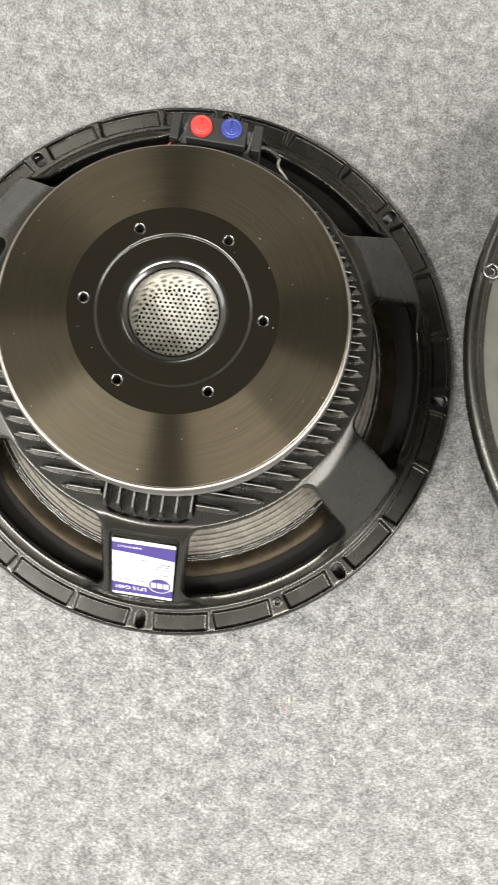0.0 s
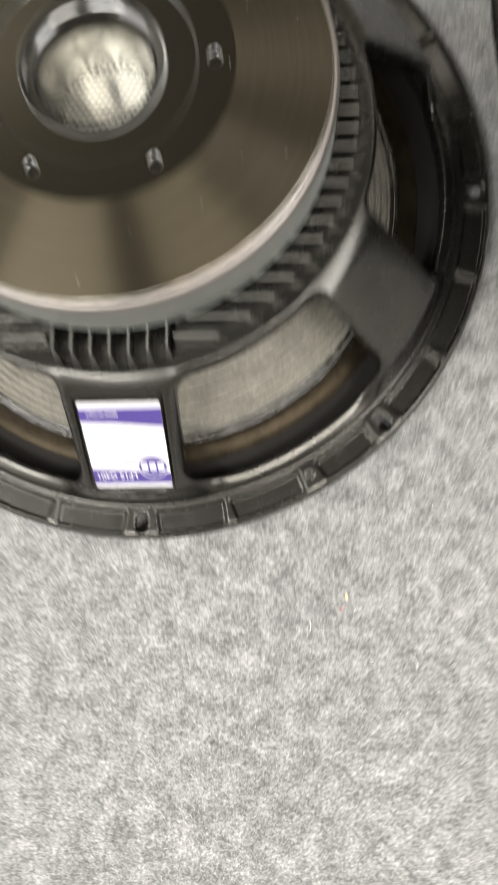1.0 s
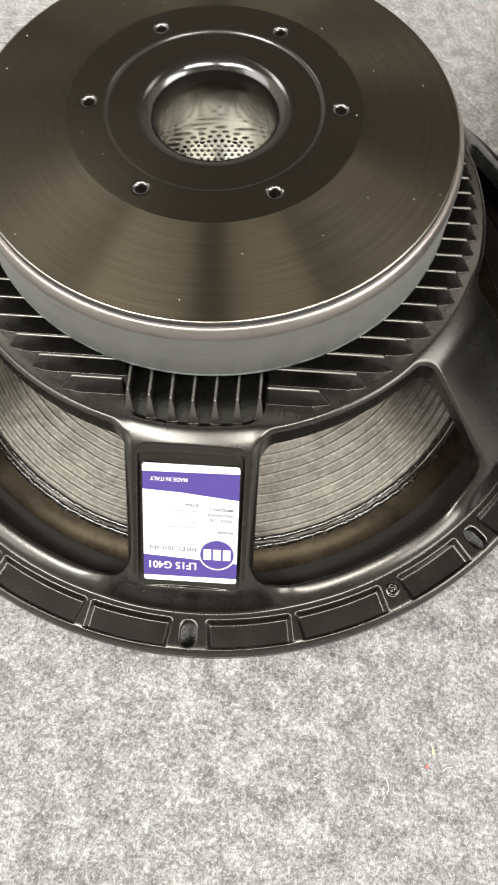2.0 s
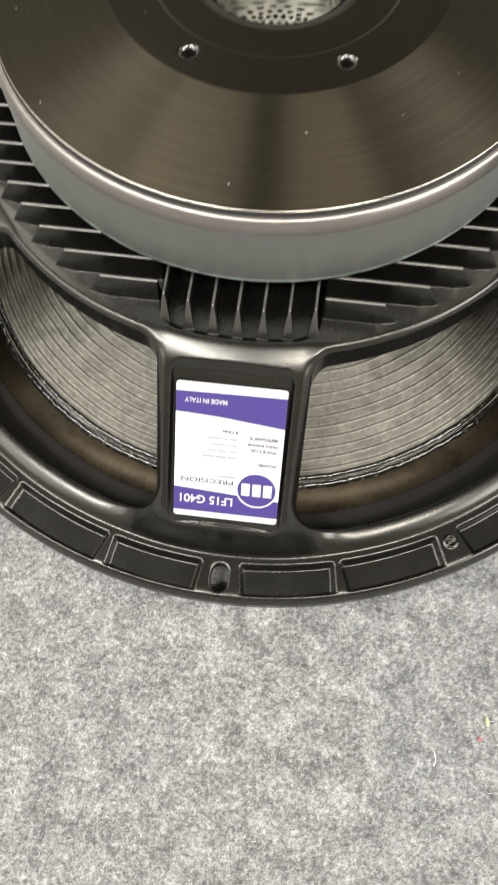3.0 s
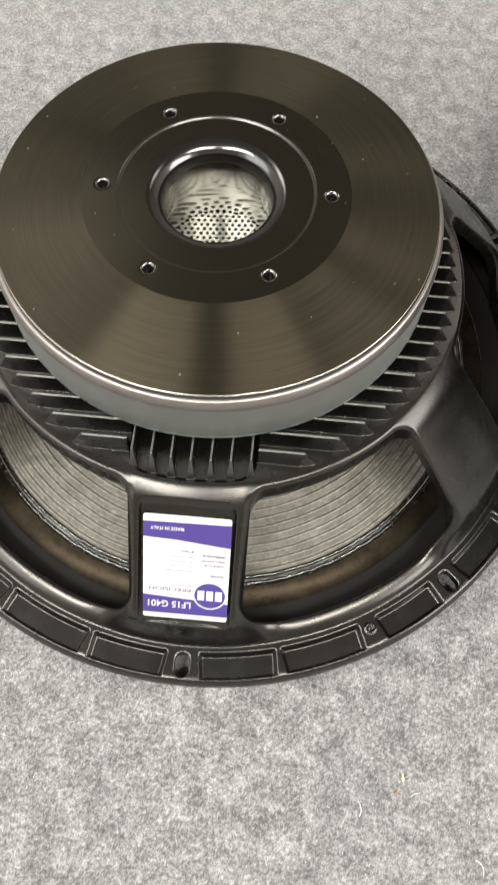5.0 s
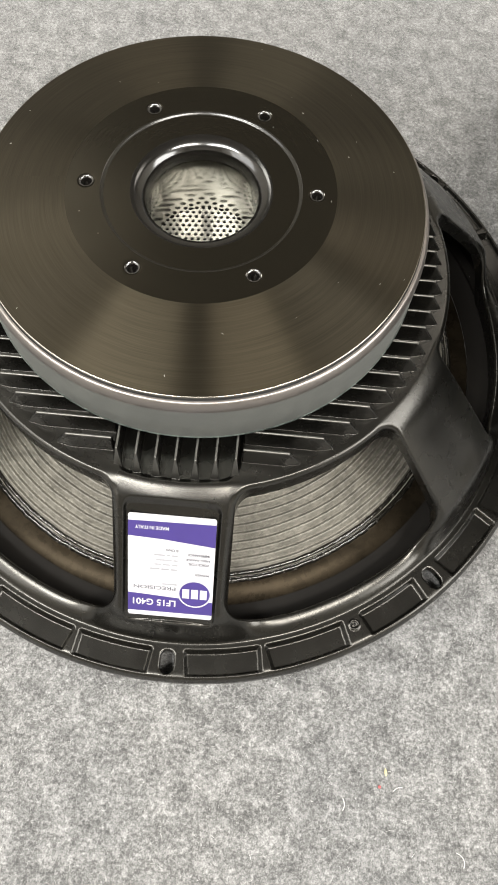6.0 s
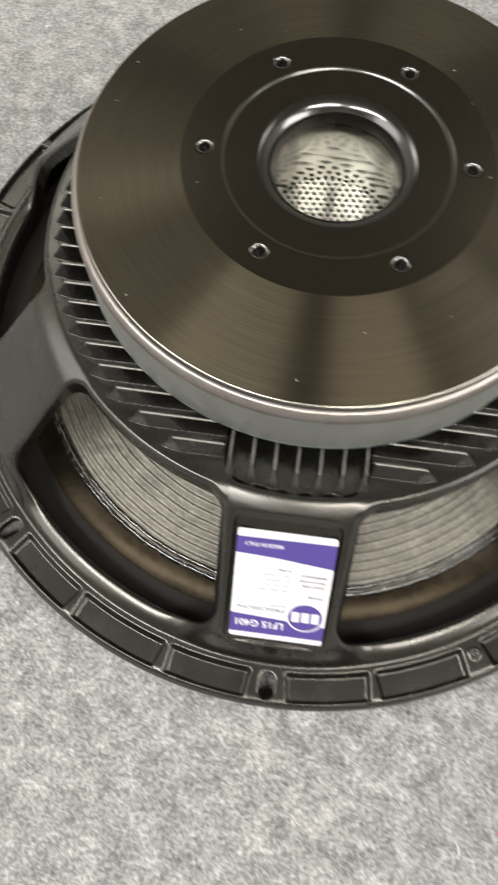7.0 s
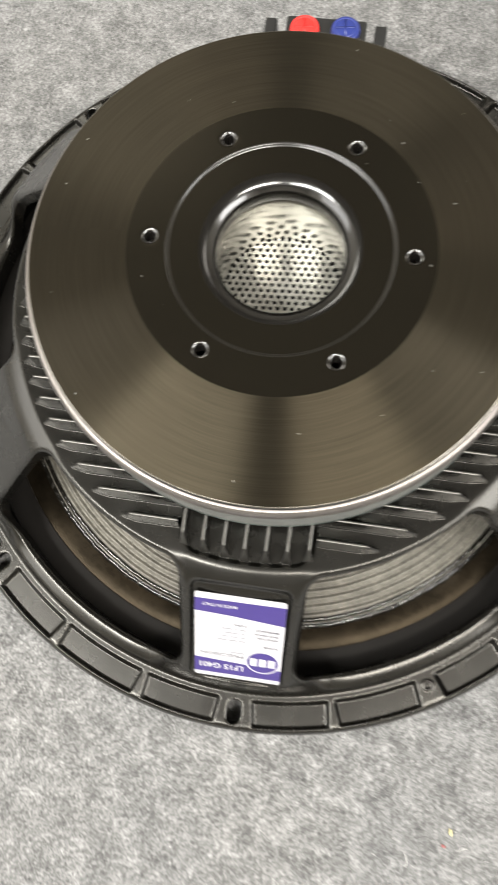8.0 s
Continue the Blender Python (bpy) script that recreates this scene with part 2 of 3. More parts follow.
def polar_sheet(r0, r1, nr, nth, height, cut, bottom):
    """A pressed or cast sheet round the z axis: height(x, y) over a polar grid, with the regions where cut(x, y) is negative
    taken out and, where bottom is given, walled down to bottom(x, y, z)."""
    r, th = np.meshgrid(np.linspace(r0, r1, nr), np.arange(nth) * 2 * np.pi / nth, indexing="ij")
    x, y = r * np.cos(th), r * np.sin(th)
    roll = lambda a: np.roll(a, -1, axis=1)
    cx = (x[:-1] + x[1:] + roll(x)[:-1] + roll(x)[1:]) / 4
    cy = (y[:-1] + y[1:] + roll(y)[:-1] + roll(y)[1:]) / 4
    keep = cut(cx, cy) > 0
    ident = np.arange(nr * nth).reshape(nr, nth)
    full = np.zeros((nr + 1, nth), bool)
    full[1:-1] = keep
    # corners between kept and removed cells move onto the cut's outline
    cells = np.stack([full[:-1], full[1:], np.roll(full, 1, 1)[:-1], np.roll(full, 1, 1)[1:]])
    there = np.ones((nr + 1, nth), bool)
    there[0] = there[-1] = False
    gone = there & ~full
    removed = np.stack([gone[:-1], gone[1:], np.roll(gone, 1, 1)[:-1], np.roll(gone, 1, 1)[1:]])
    edge = cells.any(0) & removed.any(0)
    e = 1e-5
    for _ in range(4):
        px, py = x[edge], y[edge]
        c = cut(px, py)
        gx, gy = (cut(px + e, py) - cut(px - e, py)) / (2 * e), (cut(px, py + e) - cut(px, py - e)) / (2 * e)
        g = np.maximum(gx * gx + gy * gy, 0.25)
        step = np.clip(c / g, -0.0012, 0.0012)
        x[edge], y[edge] = px - step * gx, py - step * gy
    z = height(x, y)
    verts = list(zip(x.ravel().tolist(), y.ravel().tolist(), z.ravel().tolist()))
    i, j = np.nonzero(keep)
    j2 = (j + 1) % nth
    faces = np.stack([ident[i, j], ident[i + 1, j], ident[i + 1, j2], ident[i, j2]], 1).tolist()
    walls = []
    for di, dj, a, b in ((-1, 0, (0, 1), (0, 0)), (1, 0, (1, 0), (1, 1)), (0, -1, (0, 0), (1, 0)), (0, 1, (1, 1), (0, 1))):
        ii, jj = i + di, (j + dj) % nth
        inside = (ii >= 0) & (ii < nr - 1)
        bare = inside & ~keep[np.clip(ii, 0, nr - 2), jj]
        if bottom is None:
            continue
        for p, q in zip(i[bare], j[bare]):
            walls.append((int(ident[p + a[0], (q + a[1]) % nth]), int(ident[p + b[0], (q + b[1]) % nth])))
    lows, tops = {}, {}
    zb = z.ravel() if bottom is None else bottom(x, y, z).ravel()

    def low(v):
        if v not in lows:
            lows[v] = len(verts)
            verts.append((verts[v][0], verts[v][1], float(zb[v])))
        return lows[v]

    def top(v):
        if v not in tops:
            tops[v] = len(verts)
            verts.append(verts[v])
        return tops[v]

    for a, b in walls:
        faces.append((top(a), top(b), low(b), low(a)))
    used = sorted({v for f in faces for v in f})
    index = {v: k for k, v in enumerate(used)}
    return [verts[v] for v in used], [tuple(index[v] for v in f) for f in faces]


def smooth_step(v):
    v = np.clip(v, 0, 1)
    return v * v * (3 - 2 * v)


def soft_table(points, spread):
    """A height over the radius, from a polyline, softened over some width."""
    rr = np.arange(0.0, 0.25, 0.0001)
    zz = np.interp(rr, *zip(*points))
    k = np.exp(-0.5 * (np.arange(-40, 41) * 0.0001 / spread) ** 2)
    zz = np.convolve(np.pad(zz, 40, mode="edge"), k / k.sum(), mode="valid")
    return lambda r: np.interp(r, rr, zz)


def box_distance(u, v, half_u, half_v, corner):
    """Signed distance to a rectangle with round corners, negative inside."""
    qu, qv = np.abs(u) - half_u + corner, np.abs(v) - half_v + corner
    return np.hypot(np.maximum(qu, 0), np.maximum(qv, 0)) + np.minimum(np.maximum(qu, qv), 0) - corner


# ---------------------------------------------------------------- structure


def sheet(name, half, at, turn, material, label, thickness=0.05):
    bm = box((half[0] * 2, half[1] * 2, thickness), (0, 0, -thickness / 2))
    me = bpy.data.meshes.new(name)
    bm.to_mesh(me)
    bm.free()
    me.materials.append(material)
    ob = new(name, me)
    ob.matrix_basis = pose(*at, *turn)
    return tagged(ob, label, name.split("_")[0], kind="structure")


# unseen room shell: ceiling kept dark and side walls white to set reflections
ROOM_X, ROOM_Y, ROOM_Z, MIDDLE = 1.70, 2.7, 2.45, 0.15
sheet("floor", (ROOM_X, ROOM_Y), (MIDDLE, 0, 0), (0, 0, 0), FELT, "mottled grey felt carpet covering the floor")
sheet("ceiling", (ROOM_X, ROOM_Y), (MIDDLE, 0, ROOM_Z), (180, 0, 0), CEILING_PAINT, "plain dull ceiling out of view, toned dark for the reflections")
sheet("wall_north", (ROOM_X, ROOM_Z / 2), (MIDDLE, ROOM_Y, ROOM_Z / 2), (90, 0, 0), WALL_PAINT, "plain painted wall of the room")
sheet("wall_south", (ROOM_X, ROOM_Z / 2), (MIDDLE, -ROOM_Y, ROOM_Z / 2), (-90, 0, 0), WALL_PAINT, "plain painted wall of the room")


def wall_with_window(name, x, side, middle, half, material, label, thickness=0.14):
    """A wall along y with one opening through it: middle (y, z) and half size (y, z)."""
    bm = bmesh.new()
    low, high, near, far = middle[1] - half[1], middle[1] + half[1], middle[0] - half[0], middle[0] + half[0]
    for y0, y1, z0, z1 in ((-ROOM_Y, near, 0, ROOM_Z), (far, ROOM_Y, 0, ROOM_Z), (near, far, 0, low), (near, far, high, ROOM_Z)):
        at = Matrix.Translation((x + side * thickness / 2, (y0 + y1) / 2, (z0 + z1) / 2)) @ Matrix.Diagonal((thickness, y1 - y0, z1 - z0, 1))
        bmesh.ops.create_cube(bm, size=1.0, matrix=at)
    me = bpy.data.meshes.new(name)
    bm.to_mesh(me)
    bm.free()
    me.materials.append(material)
    return tagged(new(name, me), label, "wall", kind="structure")


# these windows are out of view, added as openings for the two side lights
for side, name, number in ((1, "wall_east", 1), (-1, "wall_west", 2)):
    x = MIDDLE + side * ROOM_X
    wall_with_window(name, x, side, (-0.62, 1.25), (0.80, 0.70), WHITE_WALL, "unseen white painted wall with an opening for a side light")
    window = tagged(new("window_%d" % number), "wide white framed window, unseen, added round a side light", "window", kind="structure")
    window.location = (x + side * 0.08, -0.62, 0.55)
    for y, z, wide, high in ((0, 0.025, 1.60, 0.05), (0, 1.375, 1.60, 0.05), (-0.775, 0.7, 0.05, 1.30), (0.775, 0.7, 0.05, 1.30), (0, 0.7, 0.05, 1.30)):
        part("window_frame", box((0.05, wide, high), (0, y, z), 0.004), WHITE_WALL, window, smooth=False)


def carpet_fibres(count):
    """Loose hairs lying in the felt."""
    rng = np.random.default_rng(5)
    verts, faces = [], []
    for _ in range(count):
        x, y = rng.uniform(-0.36, 0.36), rng.uniform(-0.46, 0.36)
        a, turn = rng.uniform(0, 2 * math.pi), rng.normal(0, 0.8)
        length, wide = rng.uniform(0.0010, 0.0028), rng.uniform(0.00004, 0.00008)
        lift = rng.uniform(0.0002, 0.0011)
        p, k = (x, y), len(verts)
        for s in range(5):
            b = a + turn * s / 4
            side = (-math.sin(b) * wide, math.cos(b) * wide)
            h = 0.0002 + lift * math.sin(math.pi * s / 4)
            verts += [(p[0] + side[0], p[1] + side[1], h), (p[0] - side[0], p[1] - side[1], h)]
            p = (p[0] + math.cos(b) * length / 4, p[1] + math.sin(b) * length / 4)
        faces += [(k + 2 * s, k + 2 * s + 1, k + 2 * s + 3, k + 2 * s + 2) for s in range(4)]
    ob = new("carpet_fibres", mesh_of("carpet_fibres", verts, faces, FIBRE))
    return tagged(ob, "short loose pale and dark hairs lying in the grey felt", "fibres", kind="stuff")


carpet_fibres(9000)

# ---------------------------------------------------------------- the woofer, lying on its front

woofer = thing("woofer", "large black woofer lying face down on grey felt carpet", "loudspeaker")

RING_Z = 0.0895            # the flat ring that carries the cooling fins
SPOKES = [(-90, True), (-30, False), (30, False), (90, True), (150, False), (210, False)]
BOLTS = [45 * k for k in range(8)]
PILOTS = [-60]
basket_profile = soft_table([(0.0, RING_Z), (0.1190, RING_Z), (0.1200, 0.0893), (0.1212, 0.0888), (0.1228, 0.08805), (0.1245, 0.0872), (0.1262, 0.0862), (0.1278, 0.0851), (0.1294, 0.0837), (0.1312, 0.0818), (0.1330, 0.0797), (0.1680, 0.0390), (0.1700, 0.0345),
                             (0.1716, 0.0280), (0.1730, 0.0215), (0.1742, 0.0170), (0.1754, 0.0143), (0.1905, 0.0141), (0.1916, 0.0139), (0.1924, 0.0135), (0.1931, 0.0129), (0.1937, 0.0119), (0.1941, 0.0095)], 0.0005)
opening_profile = soft_table([(0.0, RING_Z), (0.1208, RING_Z), (0.1235, 0.0885), (0.1600, 0.0186), (0.1670, 0.0186), (0.1680, 0.01852), (0.1690, 0.01837), (0.1700, 0.01815),
                              (0.1710, 0.01782), (0.1720, 0.0174), (0.1730, 0.0168), (0.1742, 0.0157), (0.1752, 0.0143), (0.1905, 0.0141), (0.1916, 0.0139), (0.1924, 0.0135), (0.1931, 0.0129), (0.1937, 0.0119), (0.1941, 0.0095)], 0.0005)


def spoke_frame(x, y, degrees):
    a = radians(degrees)
    return -x * np.sin(a) + y * np.cos(a), x * np.cos(a) + y * np.sin(a)      # across, outwards


def window_distance(x, y):
    """Positive on metal, negative in the six openings between the spokes."""
    r = np.hypot(x, y)
    spoke = np.full_like(r, -1.0)
    for degrees, narrow in SPOKES:
        u, v = spoke_frame(x, y, degrees)
        half = 0.0272 + 0 * v if narrow else 0.0222 + (v - 0.124) * 0.09
        spoke = np.maximum(spoke, np.where(v > 0, half - np.abs(u), -1.0))
    corner = 0.0065
    a, b = np.abs(r - 0.1443) - 0.0221 + corner, spoke + corner
    inside = np.hypot(np.maximum(a, 0), np.maximum(b, 0)) + np.minimum(np.maximum(a, b), 0) - corner
    return inside


def slot_distance(x, y):
    r = np.hypot(x, y)
    out = np.full_like(r, 1.0)
    for degrees in BOLTS:
        u, v = spoke_frame(x, y, degrees)
        out = np.minimum(out, np.where(v > 0, box_distance(u, v - 0.1850, 0.0036, 0.0058, 0.0035), 1.0))
    return out


def basket_cut(x, y):
    return np.minimum(window_distance(x, y), slot_distance(x, y))


def pocket_distance(x, y):
    """The shallow pockets cast into the rim, between ribs at every fifteen degrees."""
    r, th = np.hypot(x, y), np.degrees(np.arctan2(y, x))
    out = np.full_like(r, 1.0)
    for k in range(24):
        lo, hi = 15.0 * k, 15.0 * (k + 1)

        def room(at):
            if at % 45 == 0:
                return 2.55
            return 1.6 if any((at - p) % 360 == 0 for p in PILOTS) else 0.46

        lo, hi = lo + room(lo), hi - room(hi)
        mid = (th - (lo + hi) / 2 + 180) % 360 - 180
        out = np.minimum(out, box_distance(np.radians(mid) * r, r - 0.1859, radians((hi - lo) / 2) * 0.185, 0.0075, 0.0018))
    return out


def basket_height(x, y):
    r = np.hypot(x, y)
    side = 0.0238
    near = np.maximum.reduce([np.where(spoke_frame(x, y, a)[1] > 0, side - np.abs(spoke_frame(x, y, a)[0]), -1.0) for a, _ in SPOKES])
    k = 1 - np.exp(-(np.maximum(-near, 0) / (0.0062 + 0.0050 * smooth_step((r - 0.1600) / 0.008))) ** 1.7)
    z = basket_profile(r) * (1 - k) + opening_profile(r) * k
    d = pocket_distance(x, y)
    ramp = np.clip(np.minimum(-d / 0.0020, (0.1912 - r) / 0.0010), 0, 1)
    z = z - 0.0032 * (0.7 * ramp + 0.3 * smooth_step(ramp))
    for degrees, narrow in SPOKES:
        u, v = spoke_frame(x, y, degrees)
        if narrow:      # a recess down the middle of the spoke, and a pan for the straight fins
            z = z - 0.0034 * smooth_step(0.5 - box_distance(u, v - 0.1475, 0.0214, 0.0215, 0.003) / 0.0018) * (v > 0)
            z = z - 0.0020 * smooth_step(-box_distance(u, r - 0.0980, 0.0285, 0.0200, 0.008) / 0.0022) * (v > 0)
        else:           # the plain spokes are slightly hollow
            z = z - 0.0015 * smooth_step((0.020 - np.abs(u)) / 0.02) * smooth_step((r - 0.128) / 0.01) * smooth_step((0.168 - r) / 0.01) * (v > 0)
    # rounded edges along the openings and slots
    lip_width = 0.0020
    for d, k in ((window_distance(x, y), lip_width), (slot_distance(x, y), 0.0006)):
        q = np.clip(1 - d / k, 0, 1)
        z = z - k * (1 - np.sqrt(1 - np.minimum(q * q, 0.96)))
    for degrees in PILOTS:      # small ringed dimples
        u, v = spoke_frame(x, y, degrees)
        d = np.hypot(u, v - 0.1829)
        z = z + np.where(v > 0, 0.0008 * smooth_step((0.0030 - d) / 0.0006) - 0.0016 * smooth_step((0.0020 - d) / 0.0008) + 0.0009 * smooth_step((0.0010 - d) / 0.0006), 0)
    return z


def basket_bottom(x, y, z):
    r = np.hypot(x, y)
    deep = np.interp(r, [0.12, 0.1235, 0.135, 0.158, 0.165, 0.168], [0.010, 0.010, 0.008, 0.008, 0.012, 0.016])
    return np.where(r > 0.1765, z - 0.0050, np.maximum(z - deep, 0.006))


basket = piece("basket", mesh_of("basket", *polar_sheet(0.080, 0.1941, 260, 2040, basket_height, basket_cut, basket_bottom), PAINT), woofer,
               "cast frame in satin black paint with six spokes")
piece("rim_edge", mesh_of("rim_edge", *lathe(rounded([(0.1941, 0.0104), (0.1943, 0.0070), (0.1940, 0.0042), (0.1925, 0.0034), (0.1925, 0.0002), (0.1912, 0.0002), (0.1910, 0.0060)], 0.0006)), PAINT), basket)


FIN_TOP, FIN_FOOT, FIN_IN = 0.0995, RING_Z + 0.0006, 0.078


def fin_mesh(foot, top, flared):
    """A cooling fin: a foot of six corners, drawn in or flared at its outer end, under a narrow back of four."""
    bm = bmesh.new()
    vs = [bm.verts.new(v) for v in (*foot, *top)]
    for f in ((6, 7, 8, 9), (0, 1, 7, 6), (1, 2, 7), (2, 3, 8, 7), (3, 4, 8), (4, 5, 9, 8), (5, 0, 6, 9)):
        bm.faces.new([vs[k] for k in f])
    bmesh.ops.bevel(bm, geom=[e for e in bm.edges if max(v.co.z for v in e.verts) > 0.095 or abs(e.verts[0].co.z - e.verts[1].co.z) > 0.005],
                    offset=0.00050, segments=4, affect="EDGES", profile=0.5)
    bmesh.ops.recalc_face_normals(bm, faces=bm.faces[:])
    for f in bm.faces:      # brighter metal on the narrow rounded edges stands in for their highlights
        f.material_index = int(min(e.calc_length() for e in f.edges) < 0.0004 and (flared or min(v.co.z for v in f.verts) > FIN_TOP - 0.001))
    return bm


def fin_part(bm, ground):
    """Links a fin, its flat faces kept flat, its bevels round and its foot rounded into the ground it stands on."""
    bm.verts.index_update()
    bm.verts.ensure_lookup_table()
    lean_of = {}
    for v in bm.verts:
        total = Vector()
        for f in v.link_faces:
            total += f.normal * f.calc_area() ** 2
        lean_of[v] = tuple(total.normalized())
    flare = {}
    for e in [e for e in bm.edges if e.is_boundary]:
        for v in e.verts:
            if v.index not in flare and v.index >= 0:
                n = Vector(lean_of[v])
                out = Vector((n.x, n.y, 0)).normalized()
                ring = [v]
                for off, share in ((0.00006, 0.6), (0.00022, 0.2), (0.0005, -0.02)):
                    p = bm.verts.new((v.co.x + out.x * off, v.co.y + out.y * off, ground + (v.co.z - ground) * share))
                    lean = Vector((out.x * share, out.y * share, 1.02 - share)).normalized()
                    ring.append((p, tuple(lean)))
                flare[v.index] = ring
    for ring in flare.values():
        for p, lean in ring[1:]:
            lean_of[p] = lean
    for e in [e for e in bm.edges if e.is_boundary]:
        face = e.link_faces[0]
        a, b = e.verts
        for loop in face.loops:
            if loop.edge == e:
                b, a = loop.vert, loop.link_loop_next.vert
        rows_a, rows_b = [[r[0]] + [p for p, _ in r[1:]] for r in (flare[a.index], flare[b.index])]
        for k in range(3):
            bm.faces.new((rows_a[k], rows_b[k], rows_b[k + 1], rows_a[k + 1]))
    normals = [lean_of[v] for v in bm.verts]
    ob = part("fin", bm, PAINT, basket)
    ob.data.materials.append(EDGE_GLINT)
    ob.data.normals_split_custom_set_from_vertices(normals)
    return ob


def reach(radius, off):
    return math.sqrt(max(radius ** 2 - off ** 2, 0.0))


for side in (-1, 1):
    for k in range(7):      # straight fins in line with the labelled spoke, flared at their outer ends
        x, w, n = -0.0258 + 0.0086 * k, 0.0008, 0.00055
        out, mid, back = reach(0.1159, x), reach(0.1116, x), reach(0.1119, x)
        rows = [[(x - w, FIN_IN), (x - w, mid), (x - 0.0020, out), (x + 0.0020, out), (x + w, mid), (x + w, FIN_IN)],
                [(x - n, FIN_IN), (x - n, back), (x + n, back), (x + n, FIN_IN)]]
        foot, top = [[(p, side * q, z) for p, q in row] for row, z in zip(rows, (FIN_FOOT - 0.0020, FIN_TOP))]
        fin_part(fin_mesh(foot, top, True), RING_Z - 0.0020)
    for k in range(25):     # fins running crosswise, drawn in to a blunt point
        y, w, n = -0.1040 + 0.0087 * k, 0.0021, 0.00058
        if abs(y) > 0.106:
            continue
        inner = max(0.0285, reach(FIN_IN, y))
        out = max(reach(0.1176, abs(y) + 0.0006), inner + 0.006)
        mid, back = out - min(0.0070, 0.5 * (out - inner)), out - min(0.0052, 0.5 * (out - inner))
        rows = [[(inner, y - w), (mid, y - w), (out, y - 0.0007), (out, y + 0.0007), (mid, y + w), (inner, y + w)],
                [(inner, y - n), (back, y - n), (back, y + n), (inner, y + n)]]
        foot, top = [[(side * p, q, z) for p, q in row] for row, z in zip(rows, (FIN_FOOT, FIN_TOP))]
        fin_part(fin_mesh(foot, top, False), RING_Z)

# magnet and its turned back plate
PLATE_Z = 0.1397
edge_line = [(0.09925, 0.13210), (0.0993, 0.13215), (0.0994, 0.13215), (0.0999, 0.13212)]
edge_line += [(0.0999 + 0.0021 * math.sin(a), 0.1266 + 0.0055 * math.cos(a)) for a in np.linspace(0.15, math.pi / 2, 14)]
cover_line = [(0.1020, 0.1266), (0.1019, 0.1150), (0.1018, 0.1022), (0.1014, 0.1010), (0.1004, 0.1007), (0.086, 0.1008), (0.086, 0.086)]
magnet = piece("magnet", mesh_of("magnet", *lathe(cover_line, 256), COVER), woofer,
               "round magnet cover in smooth dark grey steel")
piece("cover_foot", mesh_of("cover_foot", *lathe([(0.10185, 0.1026), (0.1021, 0.1021), (0.1020, 0.1015), (0.1015, 0.1011), (0.1006, 0.10065)], 256), ZINC), magnet, "thin pale bare edge at the foot of the cover")
piece("cover_edge", mesh_of("cover_edge", *lathe(edge_line, 256), EDGE), magnet, "polished rounded edge of the cover")
HOLES = [(0.0504 * math.cos(radians(1.7 + 60 * k)), 0.0504 * math.sin(radians(1.7 + 60 * k))) for k in range(6)]


def hole_cut(x, y):
    out = np.full_like(x, 1.0)
    for a, b in HOLES:
        out = np.minimum(out, np.hypot(x - a, y - b) - 0.0030)
    return out


plate_rise = soft_table([(0.0, PLATE_Z), (0.0592, PLATE_Z), (0.0985, 0.1344), (0.12, 0.1315)], 0.0003)


def plate_height(x, y):
    return plate_rise(np.hypot(x, y)) - 0.0002 * np.clip(1 - hole_cut(x, y) / 0.0008, 0, 1)


piece("back_plate", mesh_of("back_plate", *polar_sheet(0.0440, 0.0592, 50, 840, plate_height, hole_cut, None), PLATE_MID), magnet, "smooth black steel middle of the back plate with six tapped holes")
piece("turned_rim", mesh_of("turned_rim", *lathe([(0.0592, PLATE_Z)] + [(r, float(plate_rise(r))) for r in np.linspace(0.0600, 0.0986, 24)] , 256), PLATE), magnet,
      "gently coned black rim with fine turned grooves")
piece("rim_chamfer", mesh_of("rim_chamfer", *lathe([(0.09860, 0.13440), (0.09868, 0.13437), (0.09890, 0.13426), (0.09902, 0.13412), (0.09908, 0.13390)], 256), CHAMFER), magnet, "thin bright chamfer round the back plate")
piece("rim_groove", mesh_of("rim_groove", *lathe([(0.09908, 0.13390), (0.09905, 0.1334), (0.09905, 0.1319), (0.0996, 0.1318)], 256), DEEP), magnet, "dark groove between back plate and cover")
for a, b in HOLES:
    ring = lathe([(0.0020, -0.0070), (0.0021, -0.0016)] + [(0.0034 - 0.0013 * math.cos(b), 0.0001 - 0.0015 * (1 - math.sin(b))) for b in np.linspace(0.2, 1.5, 9)], 40)
    piece("hole_edge", mesh_of("hole_edge", *ring, CHROME), magnet, "bright cut edge of a tapped hole", pose(a, b, PLATE_Z))
piece("hub", mesh_of("hub", *lathe([(0.0426, PLATE_Z - 0.0008), (0.0360, PLATE_Z - 0.0008), (0.0312, PLATE_Z - 0.0008)], 192), PLATE_MID), magnet)
piece("hub_step", mesh_of("hub_step", *lathe([(0.0441, PLATE_Z + 0.0001), (0.0437, PLATE_Z - 0.00003), (0.0433, PLATE_Z - 0.0003), (0.0430, PLATE_Z - 0.0006), (0.0426, PLATE_Z - 0.0008)], 192), STEP), magnet, "thin bright step round the hub")
lip = [(0.0312 - 0.0070 * math.sin(a), PLATE_Z - 0.0008 - 0.0070 * (1 - math.cos(a))) for a in np.linspace(0, 1.02, 18)] + [(0.0249, 0.1340), (0.0247, 0.1300)]
piece("vent_lip", mesh_of("vent_lip", *lathe(lip, 192), LIP), magnet, "polished rounded lip of the vent")
piece("vent_wall", mesh_of("vent_wall", *lathe([(0.0250, 0.1300), (0.0248, 0.1292), (0.0247, 0.1250), (0.0246, 0.1060), (0.0246, 0.0860)], 128), WELL), magnet, "grey steel wall of the vent")


